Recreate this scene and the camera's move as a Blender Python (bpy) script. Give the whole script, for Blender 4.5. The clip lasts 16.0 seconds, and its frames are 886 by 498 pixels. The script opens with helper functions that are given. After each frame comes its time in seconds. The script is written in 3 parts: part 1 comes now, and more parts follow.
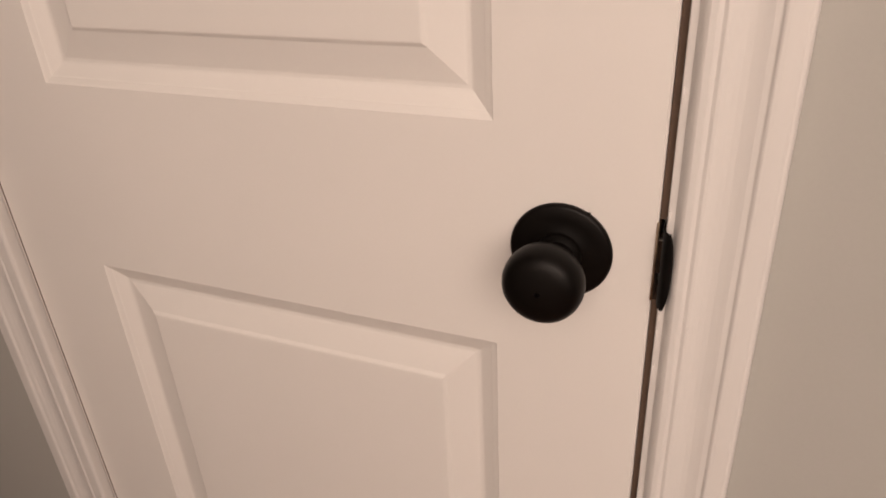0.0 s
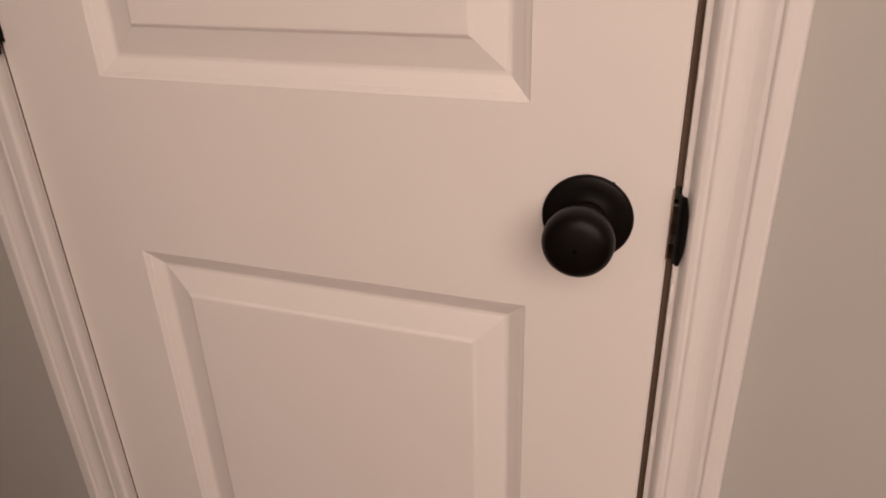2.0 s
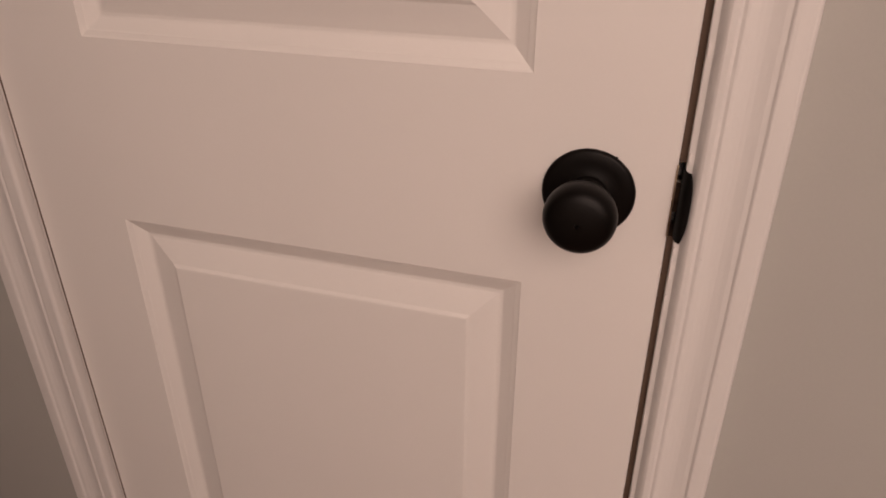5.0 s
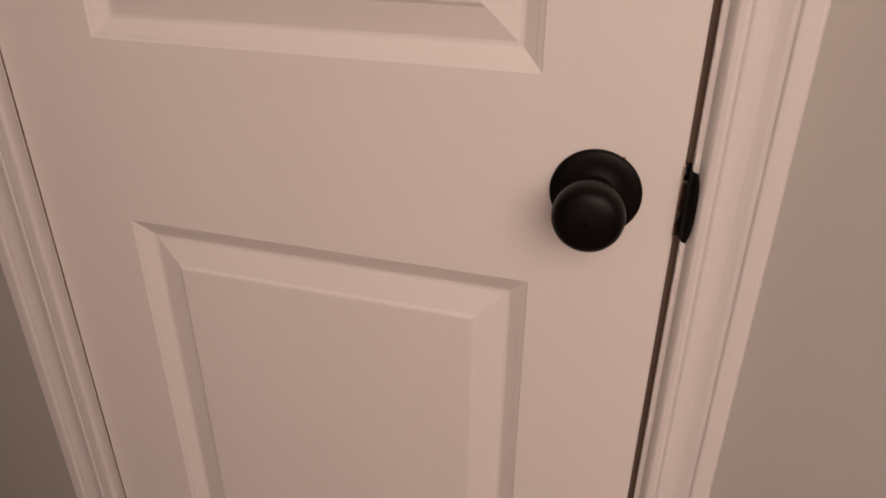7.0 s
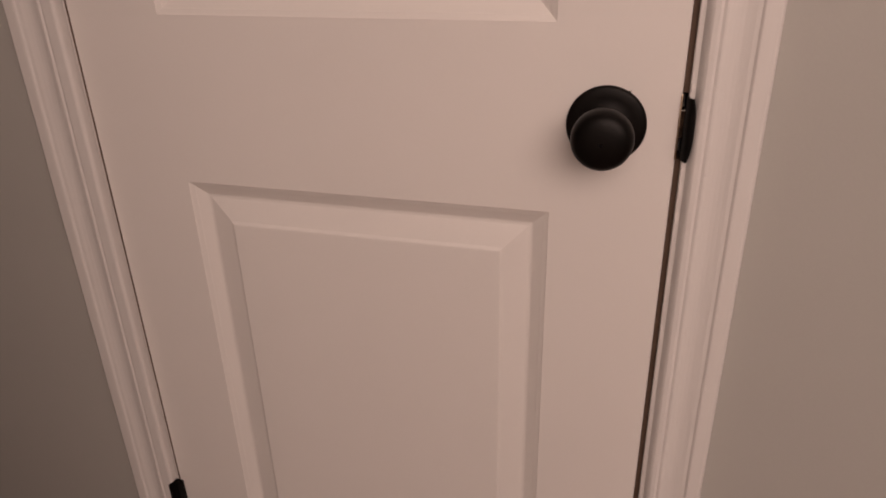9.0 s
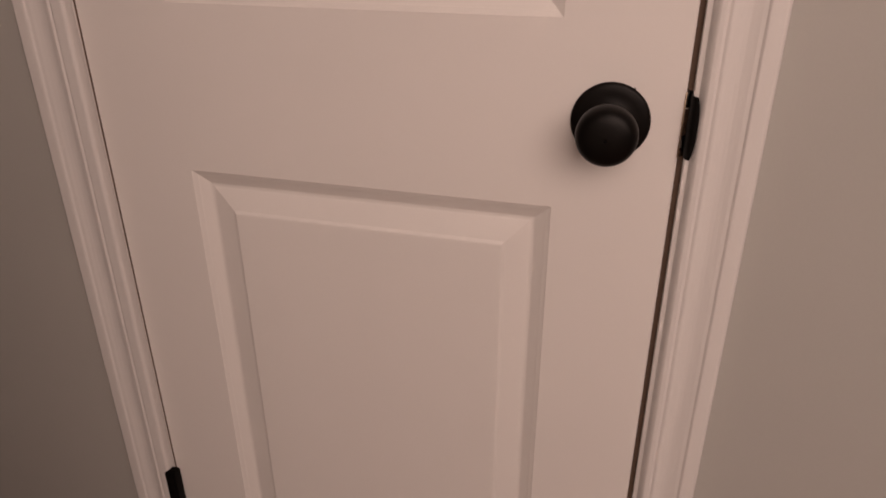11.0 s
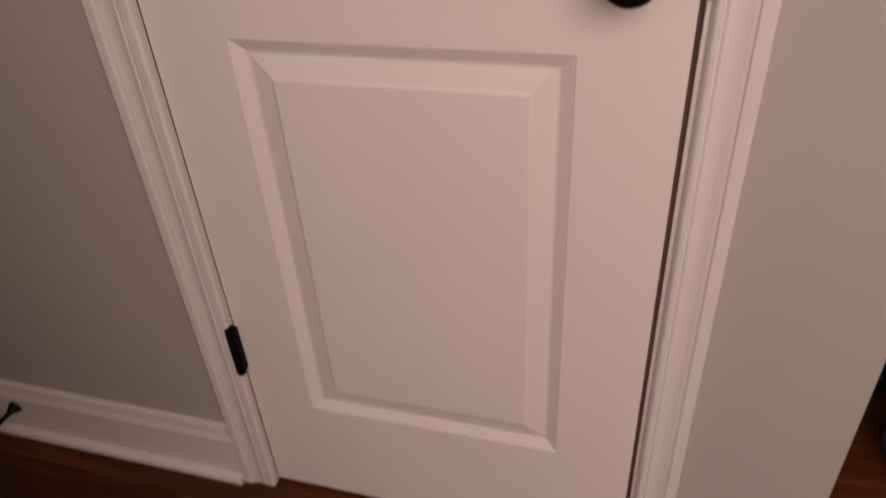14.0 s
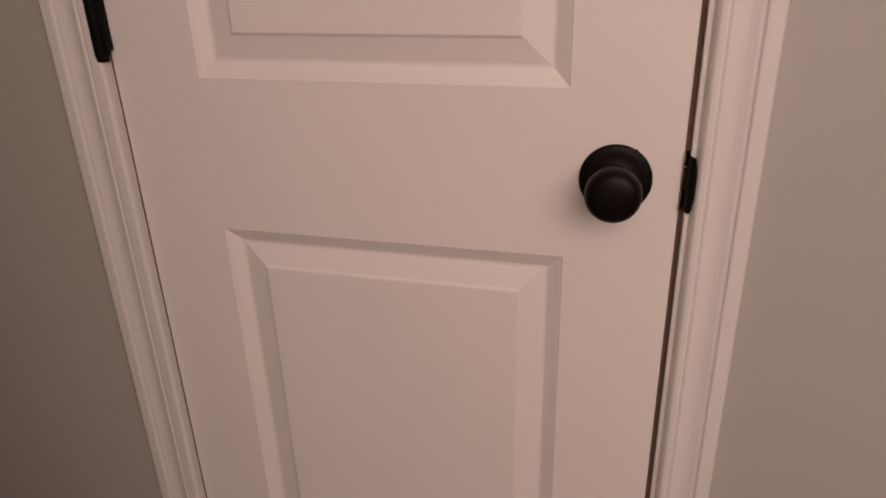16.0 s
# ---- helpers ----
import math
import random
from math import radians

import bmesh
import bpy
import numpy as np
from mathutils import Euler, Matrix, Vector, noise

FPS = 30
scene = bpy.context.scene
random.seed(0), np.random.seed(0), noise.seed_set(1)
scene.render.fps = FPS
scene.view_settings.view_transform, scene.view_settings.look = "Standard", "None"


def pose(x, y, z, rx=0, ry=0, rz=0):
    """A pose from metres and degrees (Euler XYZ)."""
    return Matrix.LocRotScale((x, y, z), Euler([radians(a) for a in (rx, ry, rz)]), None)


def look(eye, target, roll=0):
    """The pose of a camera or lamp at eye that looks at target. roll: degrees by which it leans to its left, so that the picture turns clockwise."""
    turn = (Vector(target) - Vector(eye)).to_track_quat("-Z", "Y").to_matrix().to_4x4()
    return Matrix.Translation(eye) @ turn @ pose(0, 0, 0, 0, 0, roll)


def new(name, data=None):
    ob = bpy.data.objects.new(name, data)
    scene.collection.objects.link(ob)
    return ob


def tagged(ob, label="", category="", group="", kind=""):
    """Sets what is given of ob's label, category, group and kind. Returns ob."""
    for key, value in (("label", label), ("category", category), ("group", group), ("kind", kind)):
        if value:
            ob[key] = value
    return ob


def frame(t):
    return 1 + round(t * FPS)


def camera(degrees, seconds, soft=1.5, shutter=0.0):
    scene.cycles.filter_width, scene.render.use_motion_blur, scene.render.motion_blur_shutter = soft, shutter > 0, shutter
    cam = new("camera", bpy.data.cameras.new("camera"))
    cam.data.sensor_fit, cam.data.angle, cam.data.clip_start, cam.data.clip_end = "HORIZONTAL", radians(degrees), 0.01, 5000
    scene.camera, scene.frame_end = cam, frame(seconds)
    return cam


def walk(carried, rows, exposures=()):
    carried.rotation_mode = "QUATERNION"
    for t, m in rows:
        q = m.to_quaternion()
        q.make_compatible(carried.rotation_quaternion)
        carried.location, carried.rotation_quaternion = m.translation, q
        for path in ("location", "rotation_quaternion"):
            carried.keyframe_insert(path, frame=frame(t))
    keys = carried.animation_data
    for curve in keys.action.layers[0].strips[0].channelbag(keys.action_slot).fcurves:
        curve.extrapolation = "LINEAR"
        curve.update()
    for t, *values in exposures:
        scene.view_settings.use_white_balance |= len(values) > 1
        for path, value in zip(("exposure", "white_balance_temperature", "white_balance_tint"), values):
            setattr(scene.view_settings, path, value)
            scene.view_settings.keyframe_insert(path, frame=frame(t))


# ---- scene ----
cam = camera(62.8, 16.0, soft=1.8, shutter=0.6)
PATH = [
    (0, (0.534, -0.418, 1.145), (-0.174, 1.186, 0.183), -3.2),
    (0.5, (0.534, -0.426, 1.144), (-0.17, 1.189, 0.197), -3.0),
    (1, (0.528, -0.448, 1.151), (-0.185, 1.169, 0.214), -3.7),
    (1.5, (0.511, -0.482, 1.144), (-0.125, 1.171, 0.214), -3.1),
    (2, (0.498, -0.51, 1.14), (-0.095, 1.171, 0.232), -1.9),
    (2.5, (0.495, -0.516, 1.141), (-0.093, 1.161, 0.222), -2.2),
    (3, (0.489, -0.52, 1.135), (-0.108, 1.146, 0.204), -1.9),
    (3.5, (0.485, -0.52, 1.131), (-0.074, 1.162, 0.205), -0.5),
    (4, (0.482, -0.513, 1.132), (-0.062, 1.162, 0.185), -0.4),
    (4.2, (0.481, -0.511, 1.133), (-0.057, 1.161, 0.178), -0.3),
    (6.3, (0.479, -0.498, 1.132), (-0.036, 1.173, 0.159), 0.0),
    (6.5, (0.478, -0.5, 1.131), (-0.036, 1.175, 0.165), 0.1),
    (7, (0.471, -0.515, 1.129), (-0.038, 1.171, 0.182), 0.3),
    (7.5, (0.466, -0.55, 1.13), (0.0, 1.153, 0.19), 0.2),
    (7.7, (0.466, -0.561, 1.128), (0.010, 1.135, 0.197), -0.0),
    (8, (0.467, -0.578, 1.124), (-0.031, 1.107, 0.169), -1.6),
    (8.2, (0.462, -0.590, 1.117), (-0.064, 1.103, 0.150), -2.0),
    (8.5, (0.455, -0.608, 1.106), (-0.031, 1.096, 0.178), -0.8),
    (8.7, (0.460, -0.617, 1.100), (-0.052, 1.095, 0.157), -2.2),
    (9, (0.467, -0.631, 1.092), (-0.032, 1.094, 0.213), -1.5),
    (9.2, (0.464, -0.639, 1.106), (-0.022, 1.090, 0.226), -1.9),
    (11.3, (0.460, -0.638, 1.091), (-0.019, 1.085, 0.197), -0.1),
    (11.5, (0.461, -0.643, 1.094), (-0.007, 1.068, 0.17), -0.5),
    (11.7, (0.467, -0.651, 1.086), (0.022, 1.022, 0.106), -0.9),
    (12, (0.477, -0.663, 1.074), (0.032, 0.952, -0.019), -1.6),
    (12.2, (0.476, -0.672, 1.078), (0.025, 0.924, -0.017), -1.8),
    (12.5, (0.474, -0.685, 1.085), (0.043, 0.881, -0.082), -1.7),
    (12.7, (0.470, -0.687, 1.087), (0.018, 0.844, -0.085), -2.6),
    (13, (0.463, -0.691, 1.089), (0.02, 0.789, -0.182), -3.9),
    (13.2, (0.462, -0.690, 1.089), (-0.015, 0.790, -0.206), -4.3),
    (13.5, (0.461, -0.689, 1.088), (-0.021, 0.791, -0.168), -4.7),
    (13.7, (0.462, -0.691, 1.088), (-0.033, 0.815, -0.115), -4.4),
    (14, (0.463, -0.695, 1.088), (-0.039, 0.852, -0.076), -3.9),
    (14.2, (0.461, -0.693, 1.096), (-0.040, 0.910, 0.042), -2.8),
    (14.5, (0.458, -0.691, 1.109), (0.001, 0.998, 0.14), -0.5),
    (14.7, (0.456, -0.687, 1.118), (-0.036, 1.008, 0.173), -1.1),
    (15, (0.453, -0.68, 1.132), (-0.059, 1.024, 0.217), -1.7),
    (15.5, (0.45, -0.678, 1.145), (-0.069, 1.061, 0.304), -1.8),
    (16, (0.45, -0.678, 1.144), (-0.035, 1.071, 0.303), -1.8),
]
EXPOSURES = [(0.0, 0.28, 6300, 0), (1.0, 0.27, 6350, 1), (2.0, 0.11, 6440, 5), (3.0, -0.07, 6500, 8), (7.0, -0.12, 6500, 8.5), (9.0, -0.24, 6500, 10),
             (11.5, -0.24, 6500, 10), (12.5, -0.05, 6500, 11.5), (13.5, -0.05, 6500, 11.5), (14.5, -0.17, 6500, 10), (16.0, -0.25, 6500, 10)]
walk(cam, [(t, look(eye, target, roll)) for t, eye, target, roll in PATH], EXPOSURES)

# ---- light: one broad warm area lamp, unseen, standing for the hall's light; a faint background ----
LAMP_PLACE, LAMP_AIM, LAMP_POWER, LAMP_COLOUR = (1.17, -1.99, 1.85), (0.24, 0.0, 0.45), 39.8, (1.0, 0.738, 0.643)
lamp_data = bpy.data.lights.new("hall_light", "AREA")
lamp_data.shape, lamp_data.size, lamp_data.size_y = "ELLIPSE", 2.12, 1.38
lamp_data.energy, lamp_data.color = LAMP_POWER, LAMP_COLOUR
lamp = new("hall_light", lamp_data)
lamp.matrix_world = look(LAMP_PLACE, LAMP_AIM)
world = bpy.data.worlds.new("world")
scene.world = world
world.use_nodes = True
world.node_tree.nodes["Background"].inputs["Color"].default_value = (0.02, 0.018, 0.016, 1)
world.node_tree.nodes["Background"].inputs["Strength"].default_value = 0.2


# ---- materials ----
def material(name, colour, rough=0.5, metal=0.0, vary=0.04, scale=6.0, bump=0.0, bump_scale=200.0, stretch=(1, 1, 1),
             wear=0.0, spec=0.5):
    """A painted or plain surface: colour that drifts at two scales, roughness that drifts too, fine relief."""
    mat = bpy.data.materials.new(name)
    mat.use_nodes = True
    nt = mat.node_tree
    n, link = nt.nodes, nt.links.new
    b = n["Principled BSDF"]
    b.inputs["Metallic"].default_value = metal
    b.inputs["Specular IOR Level"].default_value = spec
    co = n.new("ShaderNodeTexCoord")
    mp = n.new("ShaderNodeMapping")
    mp.inputs["Scale"].default_value = stretch
    link(co.outputs["Object"], mp.inputs["Vector"])
    big = n.new("ShaderNodeTexNoise")
    big.inputs["Scale"].default_value, big.inputs["Detail"].default_value = scale, 5
    link(mp.outputs["Vector"], big.inputs["Vector"])
    fine = n.new("ShaderNodeTexNoise")
    fine.inputs["Scale"].default_value, fine.inputs["Detail"].default_value = bump_scale, 4
    link(mp.outputs["Vector"], fine.inputs["Vector"])
    ramp = n.new("ShaderNodeMapRange")
    ramp.inputs["From Min"].default_value, ramp.inputs["From Max"].default_value = 0.3, 0.7
    ramp.inputs["To Min"].default_value, ramp.inputs["To Max"].default_value = 1 - vary, 1 + vary
    link(big.outputs["Fac"], ramp.inputs["Value"])
    ramp2 = n.new("ShaderNodeMapRange")
    ramp2.inputs["From Min"].default_value, ramp2.inputs["From Max"].default_value = 0.3, 0.7
    ramp2.inputs["To Min"].default_value, ramp2.inputs["To Max"].default_value = 1 - vary * 0.4, 1 + vary * 0.4
    link(fine.outputs["Fac"], ramp2.inputs["Value"])
    mul = n.new("ShaderNodeMath")
    mul.operation = "MULTIPLY"
    link(ramp.outputs["Result"], mul.inputs[0])
    link(ramp2.outputs["Result"], mul.inputs[1])
    tint = n.new("ShaderNodeVectorMath")
    tint.operation = "SCALE"
    tint.inputs[0].default_value = colour
    link(mul.outputs["Value"], tint.inputs["Scale"])
    last = tint.outputs["Vector"]
    if wear:
        scuff = n.new("ShaderNodeTexNoise")
        scuff.inputs["Scale"].default_value, scuff.inputs["Detail"].default_value = 23.0, 9
        scuff.inputs["Roughness"].default_value = 0.7
        link(mp.outputs["Vector"], scuff.inputs["Vector"])
        spot = n.new("ShaderNodeMapRange")
        spot.inputs["From Min"].default_value, spot.inputs["From Max"].default_value = 0.68, 0.80
        spot.inputs["To Min"].default_value, spot.inputs["To Max"].default_value = 0.0, wear
        link(scuff.outputs["Fac"], spot.inputs["Value"])
        mix = n.new("ShaderNodeMix")
        mix.data_type = "RGBA"
        mix.inputs["B"].default_value = (colour[0] * 0.5, colour[1] * 0.46, colour[2] * 0.42, 1)
        link(spot.outputs["Result"], mix.inputs["Factor"])
        link(last, mix.inputs["A"])
        last = mix.outputs["Result"]
    link(last, b.inputs["Base Color"])
    rr = n.new("ShaderNodeMapRange")
    rr.inputs["To Min"].default_value, rr.inputs["To Max"].default_value = rough - 0.07, rough + 0.07
    link(big.outputs["Fac"], rr.inputs["Value"])
    link(rr.outputs["Result"], b.inputs["Roughness"])
    if bump:
        bp = n.new("ShaderNodeBump")
        bp.inputs["Strength"].default_value, bp.inputs["Distance"].default_value = bump, 0.001
        link(fine.outputs["Fac"], bp.inputs["Height"])
        link(bp.outputs["Normal"], b.inputs["Normal"])
    return mat


def wood_floor(name="dark_hardwood", low=0.85, high=1.60, sapwood=False):
    """Dark red-brown hardwood: long grain along x, each board with its own tone and its own piece of grain, some knots."""
    mat = bpy.data.materials.new(name)
    mat.use_nodes = True
    nt = mat.node_tree
    n, link = nt.nodes, nt.links.new
    b = n["Principled BSDF"]
    co, info = n.new("ShaderNodeTexCoord"), n.new("ShaderNodeObjectInfo")
    shift = n.new("ShaderNodeVectorMath")
    shift.operation = "SCALE"
    shift.inputs[0].default_value = (37.0, 19.0, 5.0)
    link(info.outputs["Random"], shift.inputs["Scale"])
    add = n.new("ShaderNodeVectorMath")
    add.operation = "ADD"
    link(co.outputs["Object"], add.inputs[0])
    link(shift.outputs["Vector"], add.inputs[1])
    knots = n.new("ShaderNodeTexNoise")
    knots.inputs["Scale"].default_value, knots.inputs["Detail"].default_value = 4.0, 2
    link(add.outputs["Vector"], knots.inputs["Vector"])
    bend = n.new("ShaderNodeVectorMath")
    bend.operation = "MULTIPLY_ADD"
    bend.inputs[1].default_value = (0.0, 0.07, 0.0)
    link(knots.outputs["Color"], bend.inputs[0])
    link(add.outputs["Vector"], bend.inputs[2])
    mp = n.new("ShaderNodeMapping")
    mp.inputs["Scale"].default_value = (1.1, 13.0, 1.0)
    link(bend.outputs["Vector"], mp.inputs["Vector"])
    grain = n.new("ShaderNodeTexNoise")
    grain.inputs["Scale"].default_value, grain.inputs["Detail"].default_value = 2.2, 8
    grain.inputs["Roughness"].default_value = 0.62
    link(mp.outputs["Vector"], grain.inputs["Vector"])
    ramp = n.new("ShaderNodeValToRGB")
    e = ramp.color_ramp.elements
    e[0].position, e[0].color = 0.24, (0.026, 0.0078, 0.0020, 1)
    e[1].position, e[1].color = 0.78, (0.135, 0.047, 0.0085, 1)
    mid = ramp.color_ramp.elements.new(0.52)
    mid.color = (0.068, 0.0195, 0.0030, 1)
    link(grain.outputs["Fac"], ramp.inputs["Fac"])
    kmap = n.new("ShaderNodeMapping")
    kmap.inputs["Scale"].default_value = (1.6, 4.2, 1.0)
    link(add.outputs["Vector"], kmap.inputs["Vector"])
    cell = n.new("ShaderNodeTexVoronoi")
    cell.inputs["Scale"].default_value = 1.3
    link(kmap.outputs["Vector"], cell.inputs["Vector"])
    spot = n.new("ShaderNodeMapRange")
    spot.inputs["From Min"].default_value, spot.inputs["From Max"].default_value = 0.02, 0.13
    spot.inputs["To Min"].default_value, spot.inputs["To Max"].default_value = 0.25, 1.0
    link(cell.outputs["Distance"], spot.inputs["Value"])
    tone = n.new("ShaderNodeMapRange")
    tone.inputs["To Min"].default_value, tone.inputs["To Max"].default_value = low, high
    link(info.outputs["Random"], tone.inputs["Value"])
    mul = n.new("ShaderNodeVectorMath")
    mul.operation = "SCALE"
    link(ramp.outputs["Color"], mul.inputs[0])
    both = n.new("ShaderNodeMath")
    both.operation = "MULTIPLY"
    link(tone.outputs["Result"], both.inputs[0])
    link(spot.outputs["Result"], both.inputs[1])
    link(both.outputs["Value"], mul.inputs["Scale"])
    last = mul.outputs["Vector"]
    if sapwood:
        # a pale streak of sapwood along one edge, broken by a dark knot
        bent = n.new("ShaderNodeVectorMath")
        bent.operation = "MULTIPLY_ADD"
        bent.inputs[1].default_value = (0.06, 0.022, 0.0)
        link(grain.outputs["Color"], bent.inputs[0])
        link(co.outputs["Object"], bent.inputs[2])
        axes = n.new("ShaderNodeSeparateXYZ")
        link(bent.outputs["Vector"], axes.inputs["Vector"])
        streaks = []
        # one long streak, and a short prong beside it
        for bands in ((("Y", 0.080, 0.100), ("Y", 0.138, 0.120), ("X", 0.735, 0.765)),
                      (("Y", 0.058, 0.064), ("Y", 0.080, 0.073), ("X", 0.690, 0.730), ("X", 0.835, 0.800))):
            fac = None
            for axis, a, c in bands:
                edge = n.new("ShaderNodeMapRange")
                edge.inputs["From Min"].default_value, edge.inputs["From Max"].default_value = a, c
                link(axes.outputs[axis], edge.inputs["Value"])
                if fac is None:
                    fac = edge.outputs["Result"]
                else:
                    m = n.new("ShaderNodeMath")
                    m.operation = "MULTIPLY"
                    link(fac, m.inputs[0])
                    link(edge.outputs["Result"], m.inputs[1])
                    fac = m.outputs["Value"]
            streaks.append(fac)
        m = n.new("ShaderNodeMath")
        m.operation = "MAXIMUM"
        link(streaks[0], m.inputs[0])
        link(streaks[1], m.inputs[1])
        fac = m.outputs["Value"]
        far = n.new("ShaderNodeVectorMath")
        far.operation = "DISTANCE"
        far.inputs[1].default_value = (0.818, 0.108, 0.0)
        link(bent.outputs["Vector"], far.inputs[0])
        knot = n.new("ShaderNodeMapRange")
        knot.inputs["From Min"].default_value, knot.inputs["From Max"].default_value = 0.012, 0.040
        link(far.outputs["Value"], knot.inputs["Value"])
        m = n.new("ShaderNodeMath")
        m.operation = "MULTIPLY"
        link(fac, m.inputs[0])
        link(knot.outputs["Result"], m.inputs[1])
        mix = n.new("ShaderNodeMix")
        mix.data_type = "RGBA"
        mix.inputs["B"].default_value = (0.150, 0.068, 0.020, 1)
        link(m.outputs["Value"], mix.inputs["Factor"])
        link(last, mix.inputs["A"])
        last = mix.outputs["Result"]
    link(last, b.inputs["Base Color"])
    rr = n.new("ShaderNodeMapRange")
    rr.inputs["To Min"].default_value, rr.inputs["To Max"].default_value = 0.46, 0.66
    b.inputs["Specular IOR Level"].default_value = 0.22
    link(grain.outputs["Fac"], rr.inputs["Value"])
    link(rr.outputs["Result"], b.inputs["Roughness"])
    bp = n.new("ShaderNodeBump")
    bp.inputs["Strength"].default_value, bp.inputs["Distance"].default_value = 0.25, 0.001
    link(grain.outputs["Fac"], bp.inputs["Height"])
    link(bp.outputs["Normal"], b.inputs["Normal"])
    return mat


DOOR_PAINT = material("door_paint", (0.80, 0.775, 0.745), 0.42, vary=0.012, scale=3.0, bump=0.05, bump_scale=420.0)
TRIM_PAINT = material("trim_paint", (0.755, 0.735, 0.715), 0.36, vary=0.02, scale=5.0, bump=0.16, bump_scale=160.0,
                      stretch=(1, 1, 0.06), wear=0.25)
BASE_PAINT = material("baseboard_paint", (0.78, 0.76, 0.735), 0.38, vary=0.03, scale=5.0, bump=0.16, bump_scale=160.0,
                      stretch=(0.06, 1, 1), wear=0.35)
WALL_PAINT = material("wall_paint", (0.445, 0.440, 0.413), 0.72, vary=0.02, scale=2.5, bump=0.12, bump_scale=330.0, spec=0.3)
# for the unseen walls: paler than the rest, to throw fill at the door
BOUNCE_WALL = material("bounce_wall_paint", (0.74, 0.72, 0.68), 0.72, vary=0.02, scale=2.5, bump=0.12, bump_scale=330.0, spec=0.3)
CEILING_PAINT = material("ceiling_paint", (0.78, 0.77, 0.75), 0.85, vary=0.02, scale=2.0, bump=0.2, bump_scale=150.0)
# flat brown for the shade seen inside the door gaps
GAP_SHADE = material("brown_gap_shade", (0.115, 0.075, 0.053), 0.85, vary=0.15, scale=20.0, bump=0.1, stretch=(1, 1, 0.1))
BLACK_METAL = material("oil_rubbed_bronze", (0.0046, 0.0036, 0.0031), 0.40, metal=0.0, vary=0.25, scale=30.0, bump=0.06, bump_scale=700.0, spec=0.15)
BLACK_STEEL = material("black_painted_steel", (0.0032, 0.0026, 0.0024), 0.6, vary=0.25, scale=30.0, bump=0.06, bump_scale=700.0, spec=0.12)
WORN_BRASS = material("worn_latch_metal", (0.42, 0.33, 0.24), 0.32, metal=0.9, vary=0.3, scale=120.0, bump=0.1)
DARK_LATCH = material("darkened_latch_metal", (0.075, 0.052, 0.036), 0.42, metal=0.7, vary=0.35, scale=160.0, bump=0.15)
GLINT_STEEL = material("glint_steel", (0.62, 0.58, 0.52), 0.35, metal=0.8, vary=0.1, scale=90.0)
BLACK_RUBBER = material("black_rubber", (0.007, 0.0065, 0.0065), 0.85, vary=0.2, scale=60.0, bump=0.1, spec=0.08)
BLUE_PLASTIC = material("blue_plastic", (0.0008, 0.0150, 0.070), 0.45, vary=0.06, scale=20.0, bump=0.1, bump_scale=500.0)
BLACK_FABRIC = material("black_upholstery", (0.0035, 0.003, 0.004), 0.9, vary=0.25, scale=40.0, bump=0.4, bump_scale=900.0, spec=0.06)
STEEL = material("dull_steel", (0.06, 0.055, 0.055), 0.5, metal=0.6, vary=0.1, scale=50.0)
CAULK = material("cracked_caulk", (0.52, 0.47, 0.40), 0.8, vary=0.2, scale=90.0, bump=0.4)
HARDWOOD = wood_floor()
ORANGE_WOOD = wood_floor("orange_hardwood", 1.55, 1.56)
SAP_WOOD = wood_floor("streaked_hardwood", 0.85, 0.86, sapwood=True)
SUBFLOOR = material("dark_subfloor", (0.018, 0.010, 0.006), 0.8, vary=0.2, scale=10.0)


# ---- helpers for building ----
def finish(bm, name, mat, smooth=False):
    bmesh.ops.recalc_face_normals(bm, faces=bm.faces)
    me = bpy.data.meshes.new(name)
    bm.to_mesh(me)
    bm.free()
    me.materials.append(mat)
    if smooth:
        me.shade_smooth()
        me.set_sharp_from_angle(angle=radians(38))
    return me


def part(name, bm, mat, parent=None, label="", smooth=True):
    ob = new(name, finish(bm, name, mat, smooth))
    if parent is not None:
        ob.parent = parent
    return tagged(ob, label)


def empty(name, place=(0, 0, 0), parent=None):
    ob = new(name)
    ob.empty_display_size = 0.05
    ob.location = place
    if parent is not None:
        ob.parent = parent
    return ob


def box(lo, hi, bevel=0.0, segments=2, bm=None):
    bm = bm or bmesh.new()
    v = [bm.verts.new((x, y, z)) for x in (lo[0], hi[0]) for y in (lo[1], hi[1]) for z in (lo[2], hi[2])]
    faces = [bm.faces.new([v[i] for i in f]) for f in ((0, 1, 3, 2), (4, 6, 7, 5), (0, 4, 5, 1), (2, 3, 7, 6), (0, 2, 6, 4), (1, 5, 7, 3))]
    if bevel:
        edges = {e for f in faces for e in f.edges}
        bmesh.ops.bevel(bm, geom=list(edges), offset=bevel, segments=segments, affect="EDGES", profile=0.5)
    return bm


def sweep(outline, start, end):
    """A closed outline of points, carried from start(point) to end(point), capped."""
    bm = bmesh.new()
    a = [bm.verts.new(start(*p)) for p in outline]
    b = [bm.verts.new(end(*p)) for p in outline]
    k = len(outline)
    for i in range(k):
        bm.faces.new((a[i], a[(i + 1) % k], b[(i + 1) % k], b[i]))
    bm.faces.new(a)
    bm.faces.new(b[::-1])
    return bm


